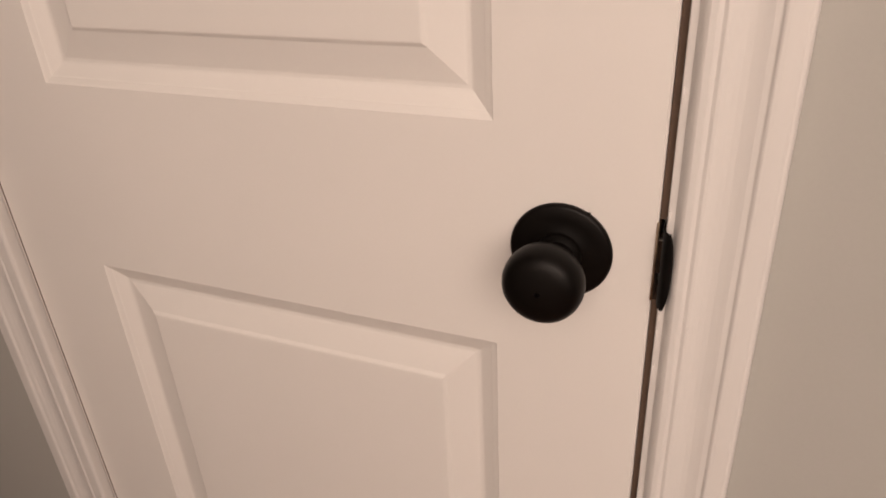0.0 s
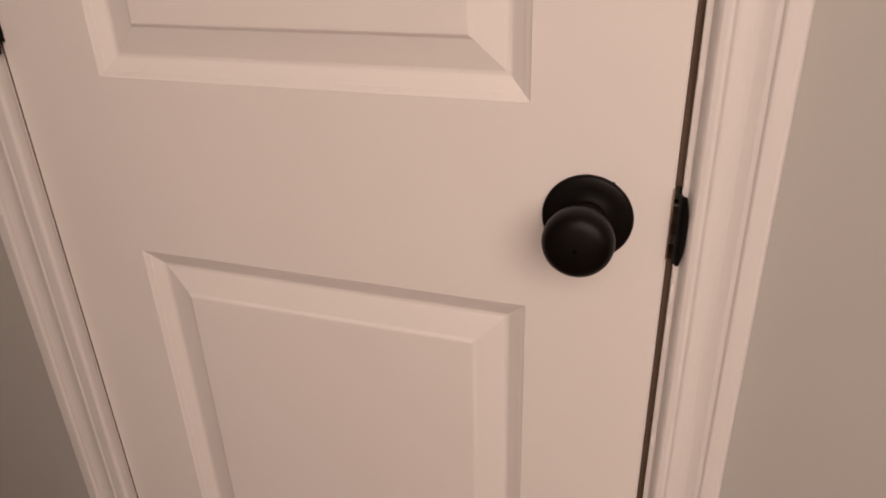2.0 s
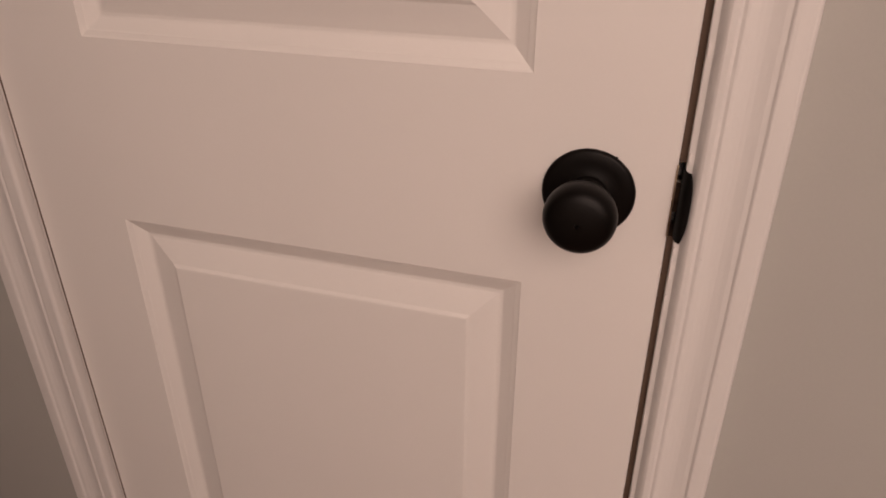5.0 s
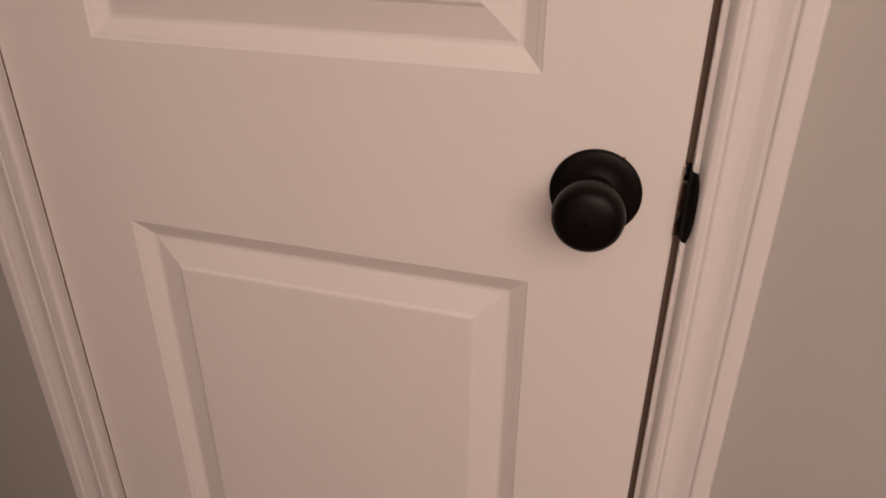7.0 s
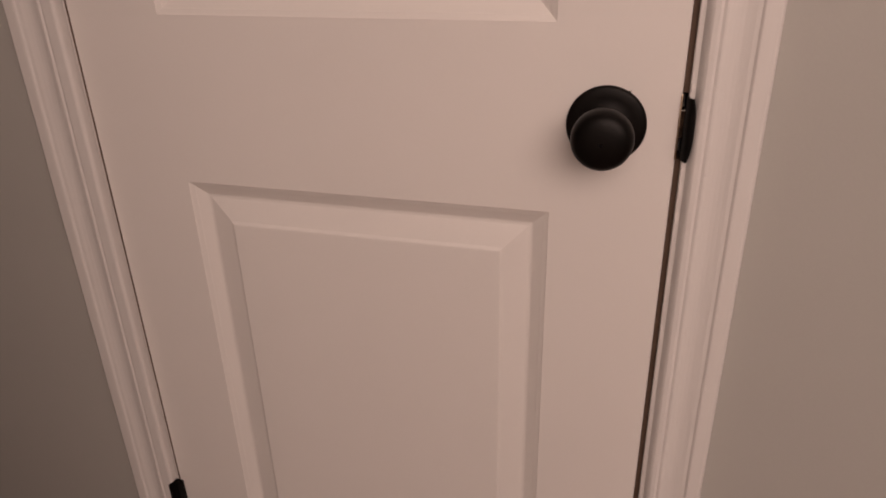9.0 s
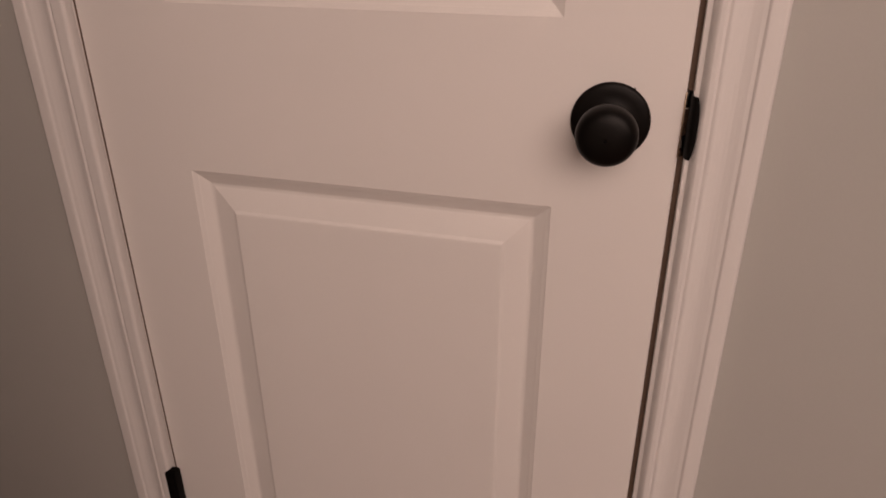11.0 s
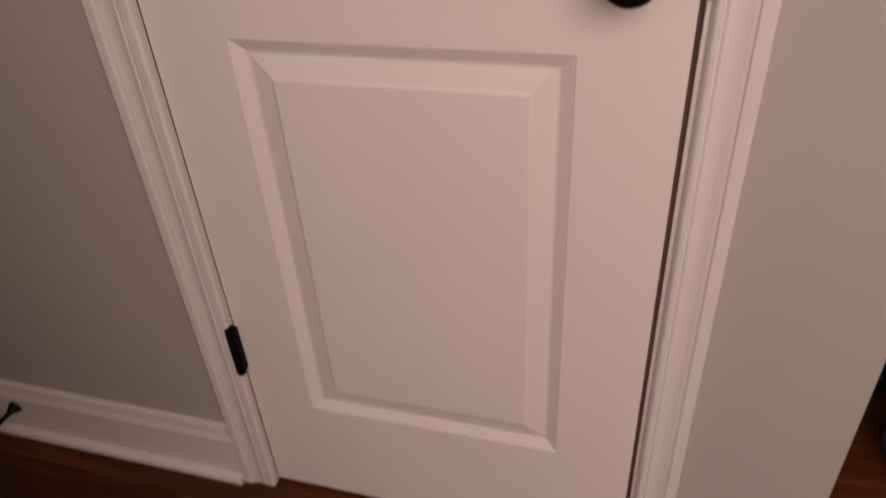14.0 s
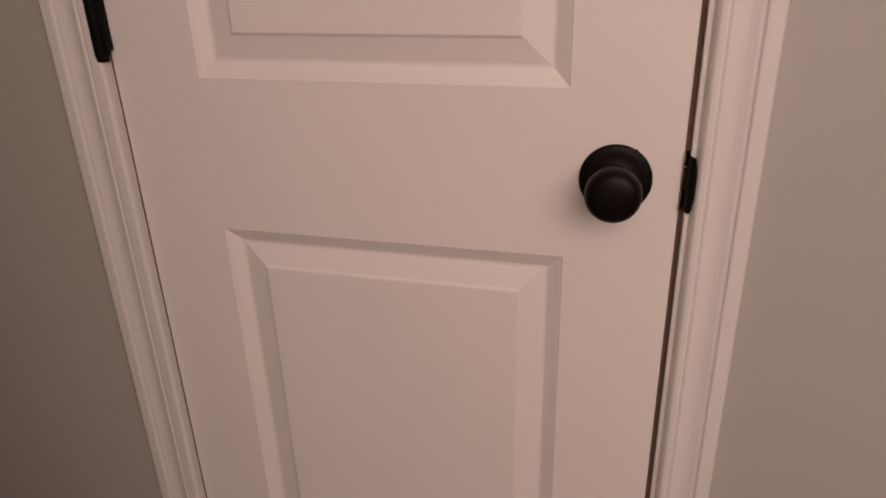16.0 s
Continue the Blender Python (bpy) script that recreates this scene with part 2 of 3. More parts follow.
def lathe(profile, steps=64, axis="y"):
    """Radius and height along the axis, turned round it; y runs towards the viewer's side when height is negative."""
    bm = bmesh.new()
    rings = []
    for r, h in profile:
        ring = []
        for i in range(steps if r > 1e-6 else 1):
            a = 2 * math.pi * i / steps
            c, s = r * math.cos(a), r * math.sin(a)
            ring.append(bm.verts.new((c, h, s) if axis == "y" else (c, s, h)))
        rings.append(ring)
    for p, q in zip(rings, rings[1:]):
        for i in range(steps):
            j = (i + 1) % steps
            f = [p[i % len(p)], p[j % len(p)], q[j % len(q)], q[i % len(q)]]
            f = list(dict.fromkeys(f))
            if len(f) > 2:
                bm.faces.new(f)
    return bm


def crisp(profile, hold=0.0004):
    """Adds a point close to each end of a long straight run, so that smooth shading rounds the corners alone."""
    out = [profile[0]]
    for (x0, y0), (x1, y1) in zip(profile, profile[1:]):
        d = math.hypot(x1 - x0, y1 - y0)
        if d > 3 * hold:
            for f in (hold / d, 1 - hold / d):
                out.append((x0 + (x1 - x0) * f, y0 + (y1 - y0) * f))
        out.append((x1, y1))
    return out


def arc(cx, cy, r, a0, a1, n):
    return [(cx + r * math.cos(radians(a0 + (a1 - a0) * i / n)), cy + r * math.sin(radians(a0 + (a1 - a0) * i / n))) for i in range(n + 1)]


# ---- the plan ----
DOOR_L, DOOR_R, DOOR_TOP, DOOR_LOW = -0.102, 0.496, 2.032, 0.012
JAMB_L, JAMB_R, JAMB_TOP = -0.1040, 0.5012, 2.036
CORNER_X, WALL_DEEP, CEIL = 0.753, 0.115, 2.44
HALL_W, HALL_E, HALL_S, ROOM_N = -1.7, 3.2, -2.7, 2.9
# corner of the added block that keeps lamp light off the left wall
BLOCKER_X, BLOCKER_S = 0.16, -0.97

# ---- walls, ceiling ----
outline = [(HALL_W, 0), (JAMB_L - 0.02, 0), (JAMB_L - 0.02, JAMB_TOP + 0.02), (JAMB_R + 0.02, JAMB_TOP + 0.02),
           (JAMB_R + 0.02, 0), (CORNER_X, 0), (CORNER_X, CEIL), (HALL_W, CEIL)]
bm = sweep(outline, lambda x, z: (x, 0, z), lambda x, z: (x, WALL_DEEP, z))
corner = [e for e in bm.edges if all(abs(v.co.x - CORNER_X) < 1e-5 and abs(v.co.y) < 1e-5 for v in e.verts)]
bmesh.ops.bevel(bm, geom=corner, offset=0.004, segments=3, affect="EDGES", profile=0.5)
tagged(part("wall_hall", bm, WALL_PAINT, smooth=False), "grey painted hall wall with a closet door opening", "wall", kind="structure")
tagged(part("wall_closet_side", box((CORNER_X - 0.115, WALL_DEEP, 0), (CORNER_X, ROOM_N, CEIL)), WALL_PAINT, smooth=False),
       "grey painted wall running back from the corner", "wall", kind="structure")
tagged(part("wall_closet_back", box((HALL_W, 0.80, 0), (CORNER_X - 0.115, 0.90, CEIL)), WALL_PAINT, smooth=False),
       "grey painted wall at the back of the closet", "wall", kind="structure")
tagged(part("wall_south", box((BLOCKER_X, HALL_S - 0.1, 0), (HALL_E, HALL_S, CEIL)), BOUNCE_WALL, smooth=False),
       "unseen hall wall, made pale to bounce light", "wall", kind="structure")
# unseen block added to cut the lamp off from the left wall
tagged(part("wall_light_blocker", box((HALL_W, HALL_S - 0.1, 0), (BLOCKER_X, BLOCKER_S, CEIL)), BOUNCE_WALL, smooth=False),
       "unseen pale wall block added to shade the left hall wall", "wall", kind="structure")
tagged(part("wall_west", box((HALL_W - 0.1, HALL_S - 0.1, 0), (HALL_W, 0.90, CEIL)), WALL_PAINT, smooth=False),
       "plain grey painted end wall", "wall", kind="structure")
tagged(part("wall_east", box((HALL_E, HALL_S - 0.1, 0), (HALL_E + 0.1, ROOM_N, CEIL)), WALL_PAINT, smooth=False),
       "plain grey painted wall of the next room", "wall", kind="structure")
tagged(part("wall_north", box((CORNER_X - 0.115, ROOM_N, 0), (HALL_E + 0.1, ROOM_N + 0.1, CEIL)), WALL_PAINT, smooth=False),
       "plain grey painted wall of the next room", "wall", kind="structure")
tagged(part("ceiling", box((HALL_W - 0.1, HALL_S - 0.1, CEIL), (HALL_E + 0.1, ROOM_N + 0.1, CEIL + 0.1)), CEILING_PAINT, smooth=False),
       "plain white ceiling", "ceiling", kind="structure")


# ---- door frame: jambs, stops, casing ----
frame_thing = tagged(empty("door_frame"), "white painted wooden door frame with moulded casing", "door frame", kind="structure")
part("jamb", box((JAMB_L - 0.02, 0.0, 0), (JAMB_L, WALL_DEEP, JAMB_TOP), 0.0015), TRIM_PAINT, frame_thing)
part("jamb", box((JAMB_R, -0.0048, 0), (JAMB_R + 0.02, WALL_DEEP, JAMB_TOP), 0.0015), TRIM_PAINT, frame_thing)
part("head_jamb", box((JAMB_L - 0.02, 0.0, JAMB_TOP), (JAMB_R + 0.02, WALL_DEEP, JAMB_TOP + 0.02), 0.0015), TRIM_PAINT, frame_thing)
# strips set just inside the gaps, coloured as their shade
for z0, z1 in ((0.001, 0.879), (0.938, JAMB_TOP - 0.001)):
    part("gap_shade_strip", box((DOOR_R + 0.0004, 0.0032, z0), (JAMB_R + 0.0004, 0.0290, z1), 0.0), GAP_SHADE, frame_thing, "brown strip painting the shade in the latch gap")
part("gap_shade_strip", box((JAMB_L - 0.0004, 0.0012, 0.001), (DOOR_L - 0.0003, 0.0290, JAMB_TOP - 0.001), 0.0), GAP_SHADE, frame_thing, "brown strip painting the shade in the hinge gap")
part("door_stop_strip", box((JAMB_L, 0.039, 0), (JAMB_L + 0.011, 0.072, JAMB_TOP), 0.002), TRIM_PAINT, frame_thing)
part("door_stop_strip", box((JAMB_R - 0.011, 0.039, 0), (JAMB_R, 0.072, JAMB_TOP), 0.002), TRIM_PAINT, frame_thing)
part("door_stop_strip", box((JAMB_L + 0.011, 0.039, JAMB_TOP - 0.011), (JAMB_R - 0.011, 0.072, JAMB_TOP), 0.002), TRIM_PAINT, frame_thing)

# casing section: u from the inner edge outwards, v out from the wall
CASING_REST = [(0.0085, 0.0136), (0.0134, 0.0138), (0.0144, 0.0135), (0.0152, 0.0127), (0.0160, 0.0125), (0.0170, 0.0131), (0.0182, 0.0137), (0.0200, 0.0135), (0.0225, 0.0126), (0.0255, 0.0119), (0.0290, 0.0117), (0.0325, 0.0120),
               (0.0365, 0.0130), (0.0400, 0.0142), (0.0426, 0.0147), (0.0436, 0.0149), (0.0446, 0.0160), (0.0458, 0.0166), (0.0480, 0.0168), (0.0553, 0.0168), (0.0566, 0.0169), (0.0577, 0.0166), (0.0586, 0.0160),
               (0.0594, 0.0150), (0.0598, 0.0138), (0.0600, 0.0125), (0.0600, 0.0005)]
CASING = crisp([(0.0, 0.0005), (0.0, 0.0092)] + arc(0.0040, 0.0095, 0.0040, 176, 92, 6) + CASING_REST)
# the latch side leaves a narrow strip of the jamb's edge bare; caulk and old paint round the step up from it
LATCH_CASING = crisp([(0.0034, 0.0005), (0.0034, 0.0046), (0.0042, 0.0060), (0.0053, 0.0085), (0.0066, 0.0108), (0.0080, 0.0124), (0.0097, 0.0135)] + CASING_REST[1:])
CAS_L, CAS_R, CAS_TOP = JAMB_L - 0.0008, 0.5022, JAMB_TOP + 0.0008
part("casing", sweep(CASING, lambda u, v: (CAS_L - u, -v, 0.001), lambda u, v: (CAS_L - u, -v, CAS_TOP + u)), TRIM_PAINT, frame_thing)
part("casing", sweep(LATCH_CASING, lambda u, v: (CAS_R + u, -v, 0.001), lambda u, v: (CAS_R + u, -v, CAS_TOP + u)), TRIM_PAINT, frame_thing)
part("head_casing", sweep(CASING, lambda u, v: (CAS_L - u, -v, CAS_TOP + u), lambda u, v: (CAS_R + u, -v, CAS_TOP + u)), TRIM_PAINT, frame_thing)


# small lumps of paint and caulk left on the trim
for x, y, z, r in ((CAS_R + 0.020, -0.0139, 0.872, 0.0009), (CAS_R + 0.050, -0.0168, 0.655, 0.0008), (CAS_L - 0.050, -0.0168, 0.93, 0.0008), (CAS_L - 0.030, -0.0130, 0.52, 0.0009)):
    part("paint_lump", lathe([(0.0, -r * 0.5), (r * 0.6, -r * 0.4), (r, 0.0), (0.0, r * 0.2)], 10), TRIM_PAINT, frame_thing).location = (x, y, z)
for k, (y, z, h) in enumerate(((-0.0085, 0.846, 0.016), (-0.0095, 0.868, 0.006), (-0.0080, 0.822, 0.011), (-0.0090, 0.941, 0.007), (-0.0075, 0.700, 0.014), (-0.0085, 1.015, 0.009))):
    flake = part("paint_flake", box((-0.0008, -0.0012, 0.0), (0.0005, 0.0012, h), 0.0004), TRIM_PAINT, frame_thing, "raised flake of chipped white paint")
    flake.location = (JAMB_R + 0.0014 - 0.12 * (y + 0.0085), -0.0054, z)
chip = part("caulk_crumb", box((-0.004, -0.003, 0.0), (0.003, 0.003, 0.010), 0.0012), CAULK, frame_thing, "cracked yellowed caulk at the foot of the casing")
chip.location = (CAS_L - 0.0605, -0.0205, 0.0012)


# ---- baseboards with shoe moulding ----
def baseboard(x0, x1, height, mitre=0.0):
    h = height
    board = [(0.0005, 0.001), (0.0125, 0.001), (0.0125, h - 0.041), (0.0129, h - 0.0385), (0.0130, h - 0.035), (0.0124, h - 0.032), (0.0110, h - 0.029),
             (0.0092, h - 0.022), (0.0085, h - 0.015), (0.0088, h - 0.010), (0.0082, h - 0.004), (0.0060, h), (0.0005, h)]
    shoe = [(0.0128, 0.001), (0.0255, 0.001), (0.0255, 0.006)] + arc(0.0135, 0.007, 0.0122, 0, 90, 6) + [(0.0128, 0.0192)]
    thing = tagged(empty("baseboard", (x0, 0, 0)), "white painted moulded baseboard with a shoe moulding on the wood floor", "baseboard", kind="structure")
    w = x1 - x0
    part("board", sweep(board, lambda d, z: (0, -d, z), lambda d, z: (w + mitre * d, -d, z)), BASE_PAINT, thing)
    part("shoe_moulding", sweep(shoe, lambda d, z: (0, -d, z), lambda d, z: (w + mitre * d, -d, z)), BASE_PAINT, thing)
    return thing


baseboard(HALL_W, CAS_L - 0.060, 0.136)
baseboard(CAS_R + 0.060, CORNER_X, 0.116, mitre=1.0)
side = baseboard(0.0, 2.7, 0.116)
side.matrix_basis = pose(CORNER_X, 0, 0, 0, 0, 90)


# ---- the door ----
door = tagged(empty("door_1", (DOOR_L, 0, DOOR_LOW)), "white moulded two-panel closet door, shut, with a black knob", "door", kind="structure")
PANEL_L, PANEL_R = 0.0015, 0.389
PANELS = [(0.220, 0.8205), (0.9935, 1.905)]
# moulding section: inset from the panel's edge, depth behind the door's face
MOULD = [(0.0, 0.0), (0.0005, 0.0006), (0.0014, 0.0012), (0.0052, 0.0029), (0.0056, 0.0034), (0.0064, 0.0039), (0.0142, 0.0080), (0.0154, 0.0086), (0.0168, 0.0090), (0.0190, 0.0090),
         (0.0202, 0.0088), (0.0214, 0.0084), (0.0425, 0.0028), (0.0434, 0.0025), (0.0442, 0.0020), (0.0456, 0.0010), (0.0464, 0.0006), (0.0474, 0.0004), (0.0500, 0.0003)]


def door_slab():
    """Front face with two openings for the moulded panels, sides, edges eased, back."""
    bm = bmesh.new()
    w, h, e = DOOR_R - DOOR_L, DOOR_TOP - DOOR_LOW, 0.0015
    xs = [e, PANEL_L - DOOR_L, PANEL_R - DOOR_L, w - e]
    zs = [e] + [z - DOOR_LOW for p in PANELS for z in p] + [h - e]
    grid = [[bm.verts.new((x, 0, z)) for z in zs] for x in xs]
    for i in range(3):
        for j in range(5):
            if i == 1 and j in (1, 3):
                continue
            bm.faces.new((grid[i][j], grid[i + 1][j], grid[i + 1][j + 1], grid[i][j + 1]))
    loop = [grid[i][0] for i in range(4)] + [grid[3][j] for j in range(1, 6)] + [grid[i][5] for i in (2, 1, 0)] + [grid[0][j] for j in (4, 3, 2, 1)]

    def grown(v, y):
        x = 0 if v.co.x <= e + 1e-6 else w if v.co.x >= w - e - 1e-6 else v.co.x
        z = 0 if v.co.z <= e + 1e-6 else h if v.co.z >= h - e - 1e-6 else v.co.z
        return bm.verts.new((x, y, z))

    rim, back = [grown(v, e) for v in loop], [grown(v, 0.035) for v in loop]
    for a, b in ((loop, rim), (rim, back)):
        for i in range(len(a)):
            j = (i + 1) % len(a)
            bm.faces.new((a[i], a[j], b[j], b[i]))
    bm.faces.new(back)
    return bm


def door_panel(z0, z1):
    bm = bmesh.new()
    x0, x1, z0, z1 = PANEL_L - DOOR_L, PANEL_R - DOOR_L, z0 - DOOR_LOW, z1 - DOOR_LOW
    rings = [[bm.verts.new(c) for c in ((x0 + d, y, z0 + d), (x1 - d, y, z0 + d), (x1 - d, y, z1 - d), (x0 + d, y, z1 - d))] for d, y in MOULD]
    for a, b in zip(rings, rings[1:]):
        for i in range(4):
            bm.faces.new((a[i], a[(i + 1) % 4], b[(i + 1) % 4], b[i]))
    bm.faces.new(rings[-1])
    return bm


part("slab", door_slab(), DOOR_PAINT, door, smooth=False)
for z0, z1 in PANELS:
    part("raised_panel", door_panel(z0, z1), DOOR_PAINT, door, smooth=False)

# knob
KNOB_X, KNOB_Z = 0.4355, 0.908
knob = empty("door_knob", (KNOB_X - DOOR_L, 0, KNOB_Z - DOOR_LOW), door)
tagged(knob, "round matte black door knob on a round rose")
part("rose", lathe([(0.0, 0.002), (0.0340, 0.0005), (0.0345, -0.0010), (0.0345, -0.0026), (0.0338, -0.0040), (0.0322, -0.0048), (0.0250, -0.0054),
                    (0.0170, -0.0058), (0.0160, -0.0064), (0.0, -0.0064)], 96), BLACK_METAL, knob)
part("neck", lathe([(0.0152, -0.0055), (0.0152, -0.0085), (0.0140, -0.0106), (0.0122, -0.0124), (0.0128, -0.0150), (0.0128, -0.0172), (0.0112, -0.0190),
                    (0.0106, -0.0240), (0.0116, -0.0300), (0.0, -0.0300)], 64), BLACK_METAL, knob)
part("grip", lathe([(0.0, -0.0282), (0.0112, -0.0284), (0.0170, -0.0300), (0.0220, -0.0334), (0.0248, -0.0376), (0.0258, -0.0420), (0.0259, -0.0456), (0.0255, -0.0492),
                    (0.0244, -0.0526), (0.0226, -0.0552), (0.0202, -0.0570), (0.0160, -0.0585), (0.0110, -0.0594), (0.0050, -0.0599), (0.0018, -0.0600), (0.0017, -0.0560), (0.0, -0.0558)], 96), BLACK_METAL, knob)
nick = part("paint_crumb", box((-0.0010, -0.0010, -0.0008), (0.0008, 0.0004, 0.0007), 0.0004), BLACK_METAL, knob)
nick.location = (0.0180, -0.0016, 0.0300)

# latch in the door's edge
latch = empty("latch", (DOOR_R - DOOR_L, 0.0125, KNOB_Z - DOOR_LOW), door)
part("faceplate", box((-0.0008, -0.0125, -0.0285), (0.0008, 0.0125, 0.0285), 0.0004), WORN_BRASS, latch, "worn brownish latch plate")
bm = sweep([(-0.001, -0.0065), (0.0078, -0.0062), (0.0086, -0.0030), (0.0030, 0.0066), (-0.001, 0.0066)], lambda x, y: (x, y, -0.0105), lambda x, y: (x, y, 0.0135))
bolt = part("bolt", bm, DARK_LATCH, latch, "darkened metal latch bolt")
# thin bright strip drawn as the glint along the bolt's top
part("edge_glint", box((0.0002, -0.0070, 0.0133), (0.0070, -0.0030, 0.0140), 0.0002), GLINT_STEEL, bolt, "bright strip for the glint on the latch bolt's edge")


# hinges, the leaves shut between door and jamb, the barrel on the hall side
def hinge(z):
    h = empty("hinge", (-0.0035, -0.0085, z - DOOR_LOW), door)
    tagged(h, "black steel butt hinge")
    for i in range(5):
        a, b = -0.0445 + 0.0178 * i, -0.0445 + 0.0178 * (i + 1) - 0.0001
        part("knuckle", lathe([(0.0, a), (0.0070, a), (0.0076, a + 0.0002), (0.0076, b - 0.0002), (0.0070, b), (0.0, b)], 24, "z"), BLACK_STEEL, h)
    part("pin", lathe([(0.0, -0.0500), (0.0058, -0.0498), (0.0068, -0.0485), (0.0068, -0.0452), (0.0048, 0.0448), (0.0064, 0.0452), (0.0064, 0.0466), (0.0040, 0.0480), (0.0, 0.0482)], 24, "z"), BLACK_STEEL, h)
    part("leaf", box((0.0004, -0.0045, -0.0390), (0.0098, 0.0083, 0.0445), 0.0008), BLACK_STEEL, h)
    part("leaf", box((-0.0085, -0.0010, -0.0445), (-0.0004, 0.0083, 0.0445), 0.0006), BLACK_STEEL, h)


for z in (0.331, 1.0595, 1.79):
    hinge(z)

# strike plate on the jamb, its lip curling round the edge towards the hall
strike = tagged(empty("strike_plate", (JAMB_R, 0.0, 0.9085)), "black metal strike plate with a curved lip on the jamb", "strike plate")
part("plate", box((-0.0012, 0.004, -0.0285), (0.0004, 0.032, 0.0285), 0.0005), BLACK_STEEL, strike)
bm = bmesh.new()
rows = []
for k in range(13):
    z = -0.0262 + 0.0545 * k / 12
    reach = 1.0 - 0.45 * abs(k / 6 - 1) ** 3
    pts = [(-0.0012, 0.008), (-0.0014, 0.001), (-0.0012, -0.0060), (0.0002, -0.0120), (0.0020, -0.0142), (0.0042 * reach, -0.0150), (0.0066 * reach, -0.0148)]
    rows.append([bm.verts.new((x, y, z)) for x, y in pts] + [bm.verts.new((x + 0.0004, y + 0.0014, z)) for x, y in pts[::-1]])
for p, q in zip(rows, rows[1:]):
    for i in range(len(p)):
        j = (i + 1) % len(p)
        bm.faces.new((p[i], p[j], q[j], q[i]))
bm.faces.new(rows[0])
bm.faces.new(rows[-1][::-1])
part("lip", bm, BLACK_STEEL, strike)

# ---- door stop on the baseboard ----
stop = tagged(empty("door_stop", (-0.640, -0.0130, 0.078)), "black metal door stop with a rubber tip on the white baseboard", "door stop")
part("base", lathe([(0.0, 0.001), (0.0125, 0.001), (0.0130, -0.0010), (0.0118, -0.0040), (0.0085, -0.0100), (0.0060, -0.0160), (0.0050, -0.0200), (0.0, -0.0200)], 40), BLACK_METAL, stop)
part("rod", lathe([(0.0, -0.018), (0.0047, -0.018), (0.0045, -0.030), (0.0045, -0.062), (0.0, -0.062)], 32), BLACK_METAL, stop)
part("tip", lathe([(0.0, -0.060), (0.0085, -0.060), (0.0095, -0.063), (0.0095, -0.072), (0.0080, -0.0755), (0.0, -0.0765)], 32), BLACK_RUBBER, stop)

# ---- next room: a black box added where it goes dark, and a blue plastic step stool on the floor ----
ottoman = tagged(empty("ottoman", (1.22, 0.69, 0)), "black padded box added where the next room goes dark", "ottoman")
part("body", box((-0.42, -0.28, 0.035), (0.42, 0.28, 0.44), 0.025, 3), BLACK_FABRIC, ottoman)
part("cushion", box((-0.43, -0.29, 0.443), (0.43, 0.29, 0.56), 0.04, 4), BLACK_FABRIC, ottoman)
for sx in (-1, 1):
    for sy in (-1, 1):
        foot = part("foot", lathe([(0.0, 0.0), (0.020, 0.0), (0.024, 0.035), (0.0, 0.035)], 20, "z"), BLACK_RUBBER, ottoman)
        foot.location = (0.36 * sx, 0.22 * sy, 0)
# short lighter strip put in for a faint glint
part("glint_strip", box((-0.33, -0.2835, 0.082), (-0.29, -0.2795, 0.086), 0.001), STEEL, ottoman, "thin metal strip standing for a faint glint")

stool = tagged(empty("step_stool"), "blue plastic step stool with rounded legs on the dark wood floor", "stool")
stool.matrix_basis = pose(1.078, 0.235, 0, 0, 0, -35)


def stool_side():
    """Side panel with splayed rounded legs and an arch between them, 22 mm thick."""
    top, half = 0.205, 0.115
    left = [(-0.112, 0.0), (-0.116, 0.020), (-0.122, 0.032)] + arc(-0.122, 0.080, 0.042, 235, 130, 12) + [(-0.140, 0.135), (-0.130, 0.158), (-0.122, 0.175)] + arc(-half + 0.026, top - 0.026, 0.026, 165, 90, 5)
    right = [(-x, z) for x, z in left[::-1]]
    arch = [(0.070, 0.0)] + arc(0.0, 0.030, 0.068, 0, 180, 14) + [(-0.070, 0.0)]
    bm = sweep(left + right + arch, lambda x, z: (x, -0.011, z), lambda x, z: (x, 0.011, z))
    bmesh.ops.bevel(bm, geom=[e for e in bm.edges if abs(e.verts[0].co.y - e.verts[1].co.y) < 1e-6], offset=0.0085, segments=4, affect="EDGES", profile=0.5, clamp_overlap=True)
    return bm


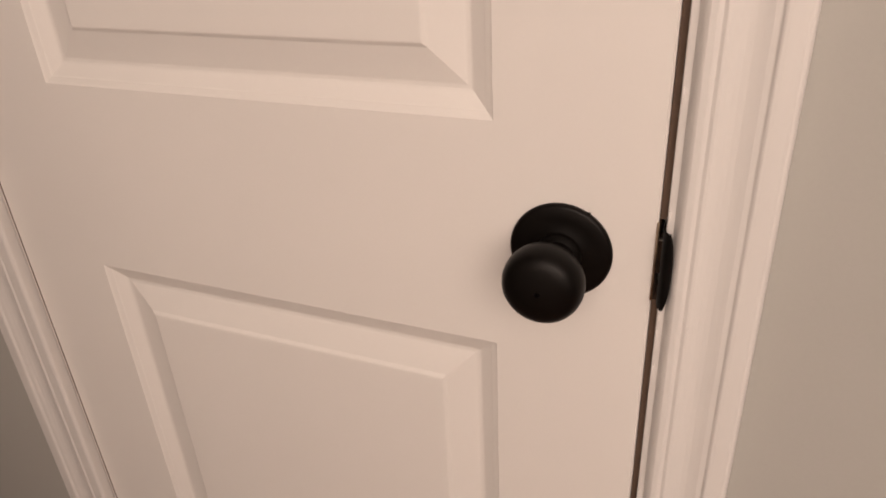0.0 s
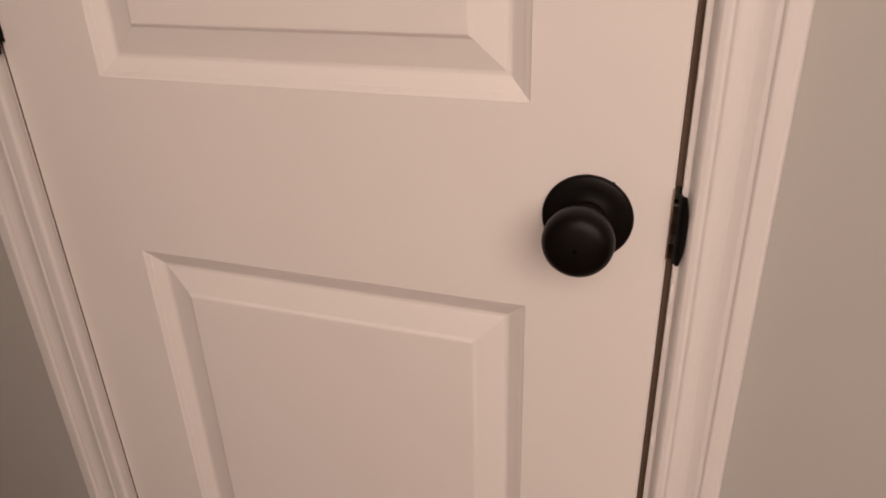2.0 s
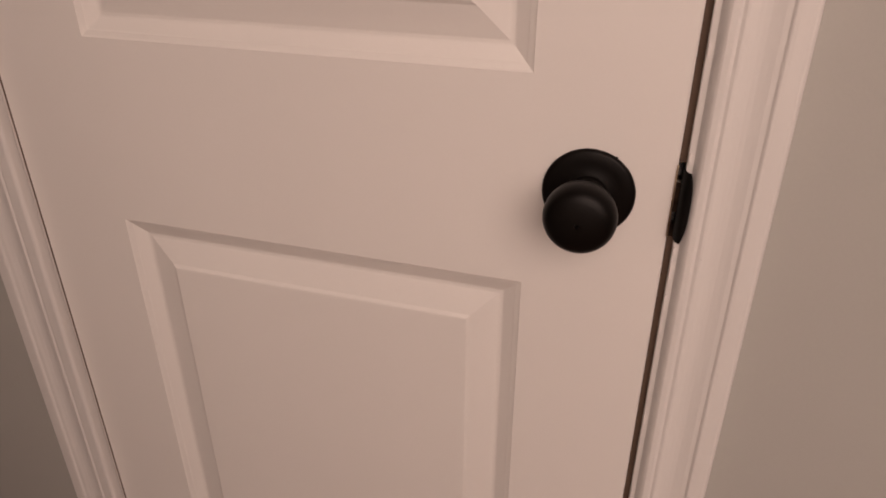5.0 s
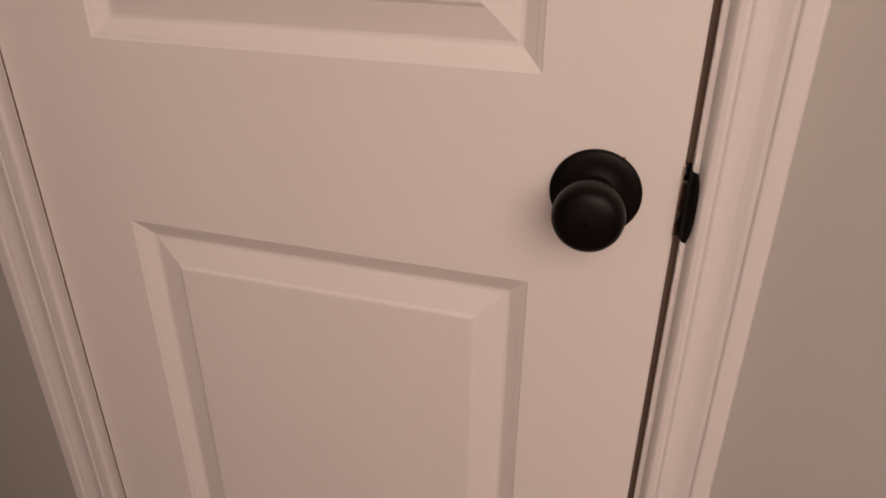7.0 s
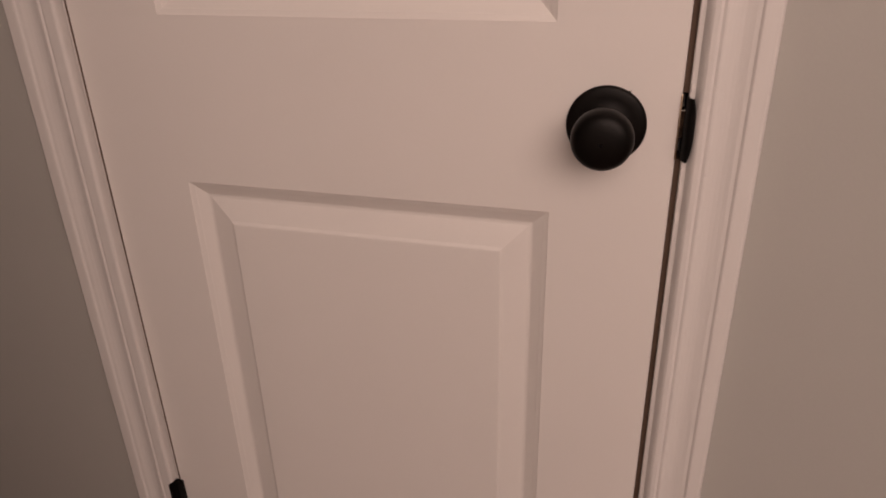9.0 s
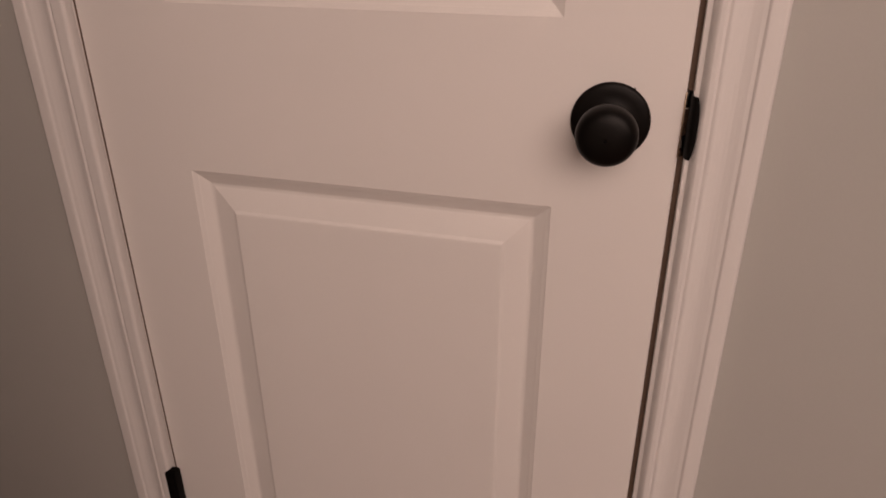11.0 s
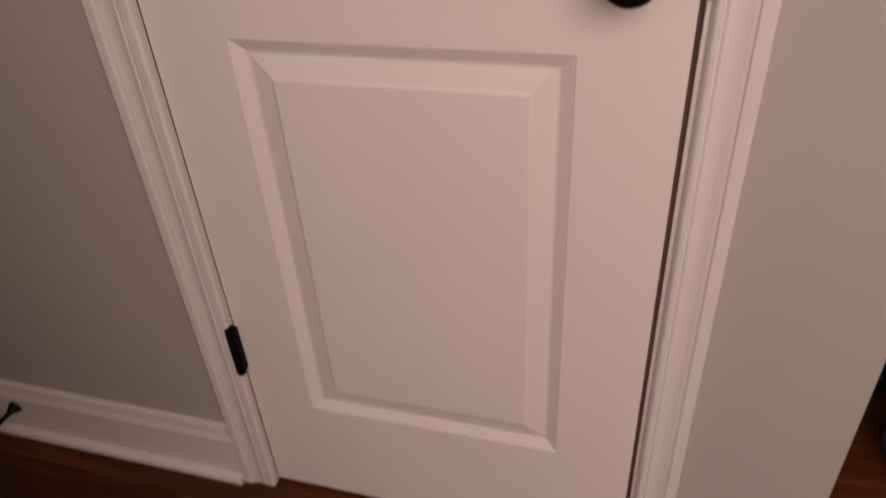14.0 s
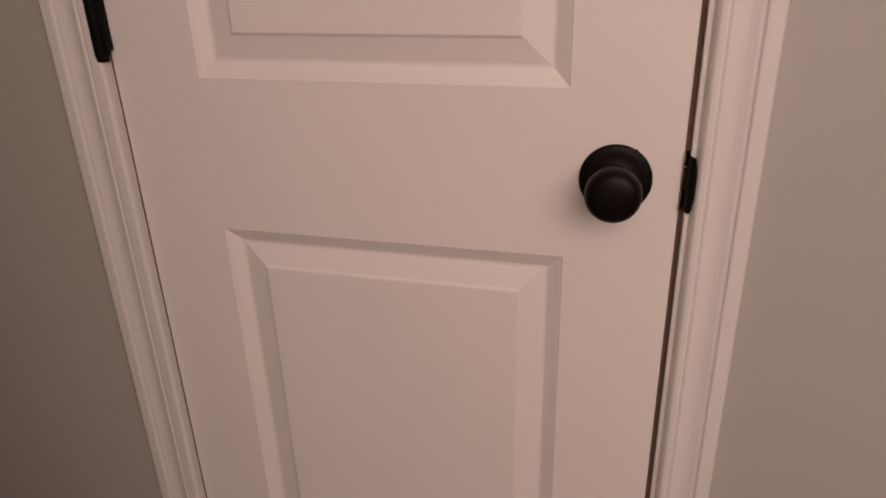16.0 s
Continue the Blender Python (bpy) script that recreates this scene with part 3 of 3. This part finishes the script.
for y in (-0.055, 0.055):
    part("side_panel", stool_side(), BLUE_PLASTIC, stool).location = (0, y, 0)
# black disc laid on the side panel in place of a dark hole
pad = part("hole_disc", lathe([(0.0, 0.002), (0.020, 0.002), (0.0205, -0.0010), (0.017, -0.0035), (0.0, -0.0040)], 32), BLACK_RUBBER, stool)
pad.location = (-0.098, -0.0665, 0.088)
part("tread", box((-0.118, -0.080, 0.2045), (0.118, 0.080, 0.226), 0.009, 3), BLUE_PLASTIC, stool)

# ---- floor: boards along the hall, laid in rows ----
floor = tagged(part("floor", box((HALL_W - 0.1, HALL_S - 0.1, -0.10), (HALL_E + 0.1, ROOM_N + 0.1, -0.012)), SUBFLOOR, smooth=False),
               "dark red-brown hardwood floor of long boards", "floor", kind="structure")
BOARD = 0.127
rng = random.Random(4)
shapes = {}


def board_mesh(length, mat=HARDWOOD):
    key = (round(length, 3), mat.name)
    if key not in shapes:
        shapes[key] = finish(box((0.0004, 0.0003, -0.0118), (length - 0.0004, BOARD - 0.0003, 0.0), 0.0002, 1), "board", mat)
    return shapes[key]


# boards that stand out: row, start and end, wood
FIRST_Y = HALL_S - 0.030
SPECIAL = {20: [(-0.98, 0.62, SAP_WOOD)], 21: [(-0.85, 0.083, HARDWOOD), (0.083, 1.15, ORANGE_WOOD)]}
row = 0
while FIRST_Y + row * BOARD < ROOM_N:
    y = FIRST_Y + row * BOARD
    x0 = BLOCKER_X - 0.05 if y < BLOCKER_S - 0.2 else CORNER_X - 0.1 if y > 0.92 else HALL_W - 0.05
    fixed = SPECIAL.get(row, [])
    x = x0
    offset = rng.choice((0.25, 0.5, 0.75, 1.0))
    while x < HALL_E + 0.05:
        end = min(x + (offset if x == x0 else rng.choice((0.6, 0.9, 1.1, 1.4))), HALL_E + 0.05)
        mat = HARDWOOD
        for a, c, wood in fixed:
            if abs(x - a) < 1e-6:
                end, mat = c, wood
            elif x < a < end + 0.2:
                end = a
                break
        ob = new("floor_board", board_mesh(end - x, mat))
        ob.parent, ob.location = floor, (x, y, 0)
        x = end
    row += 1
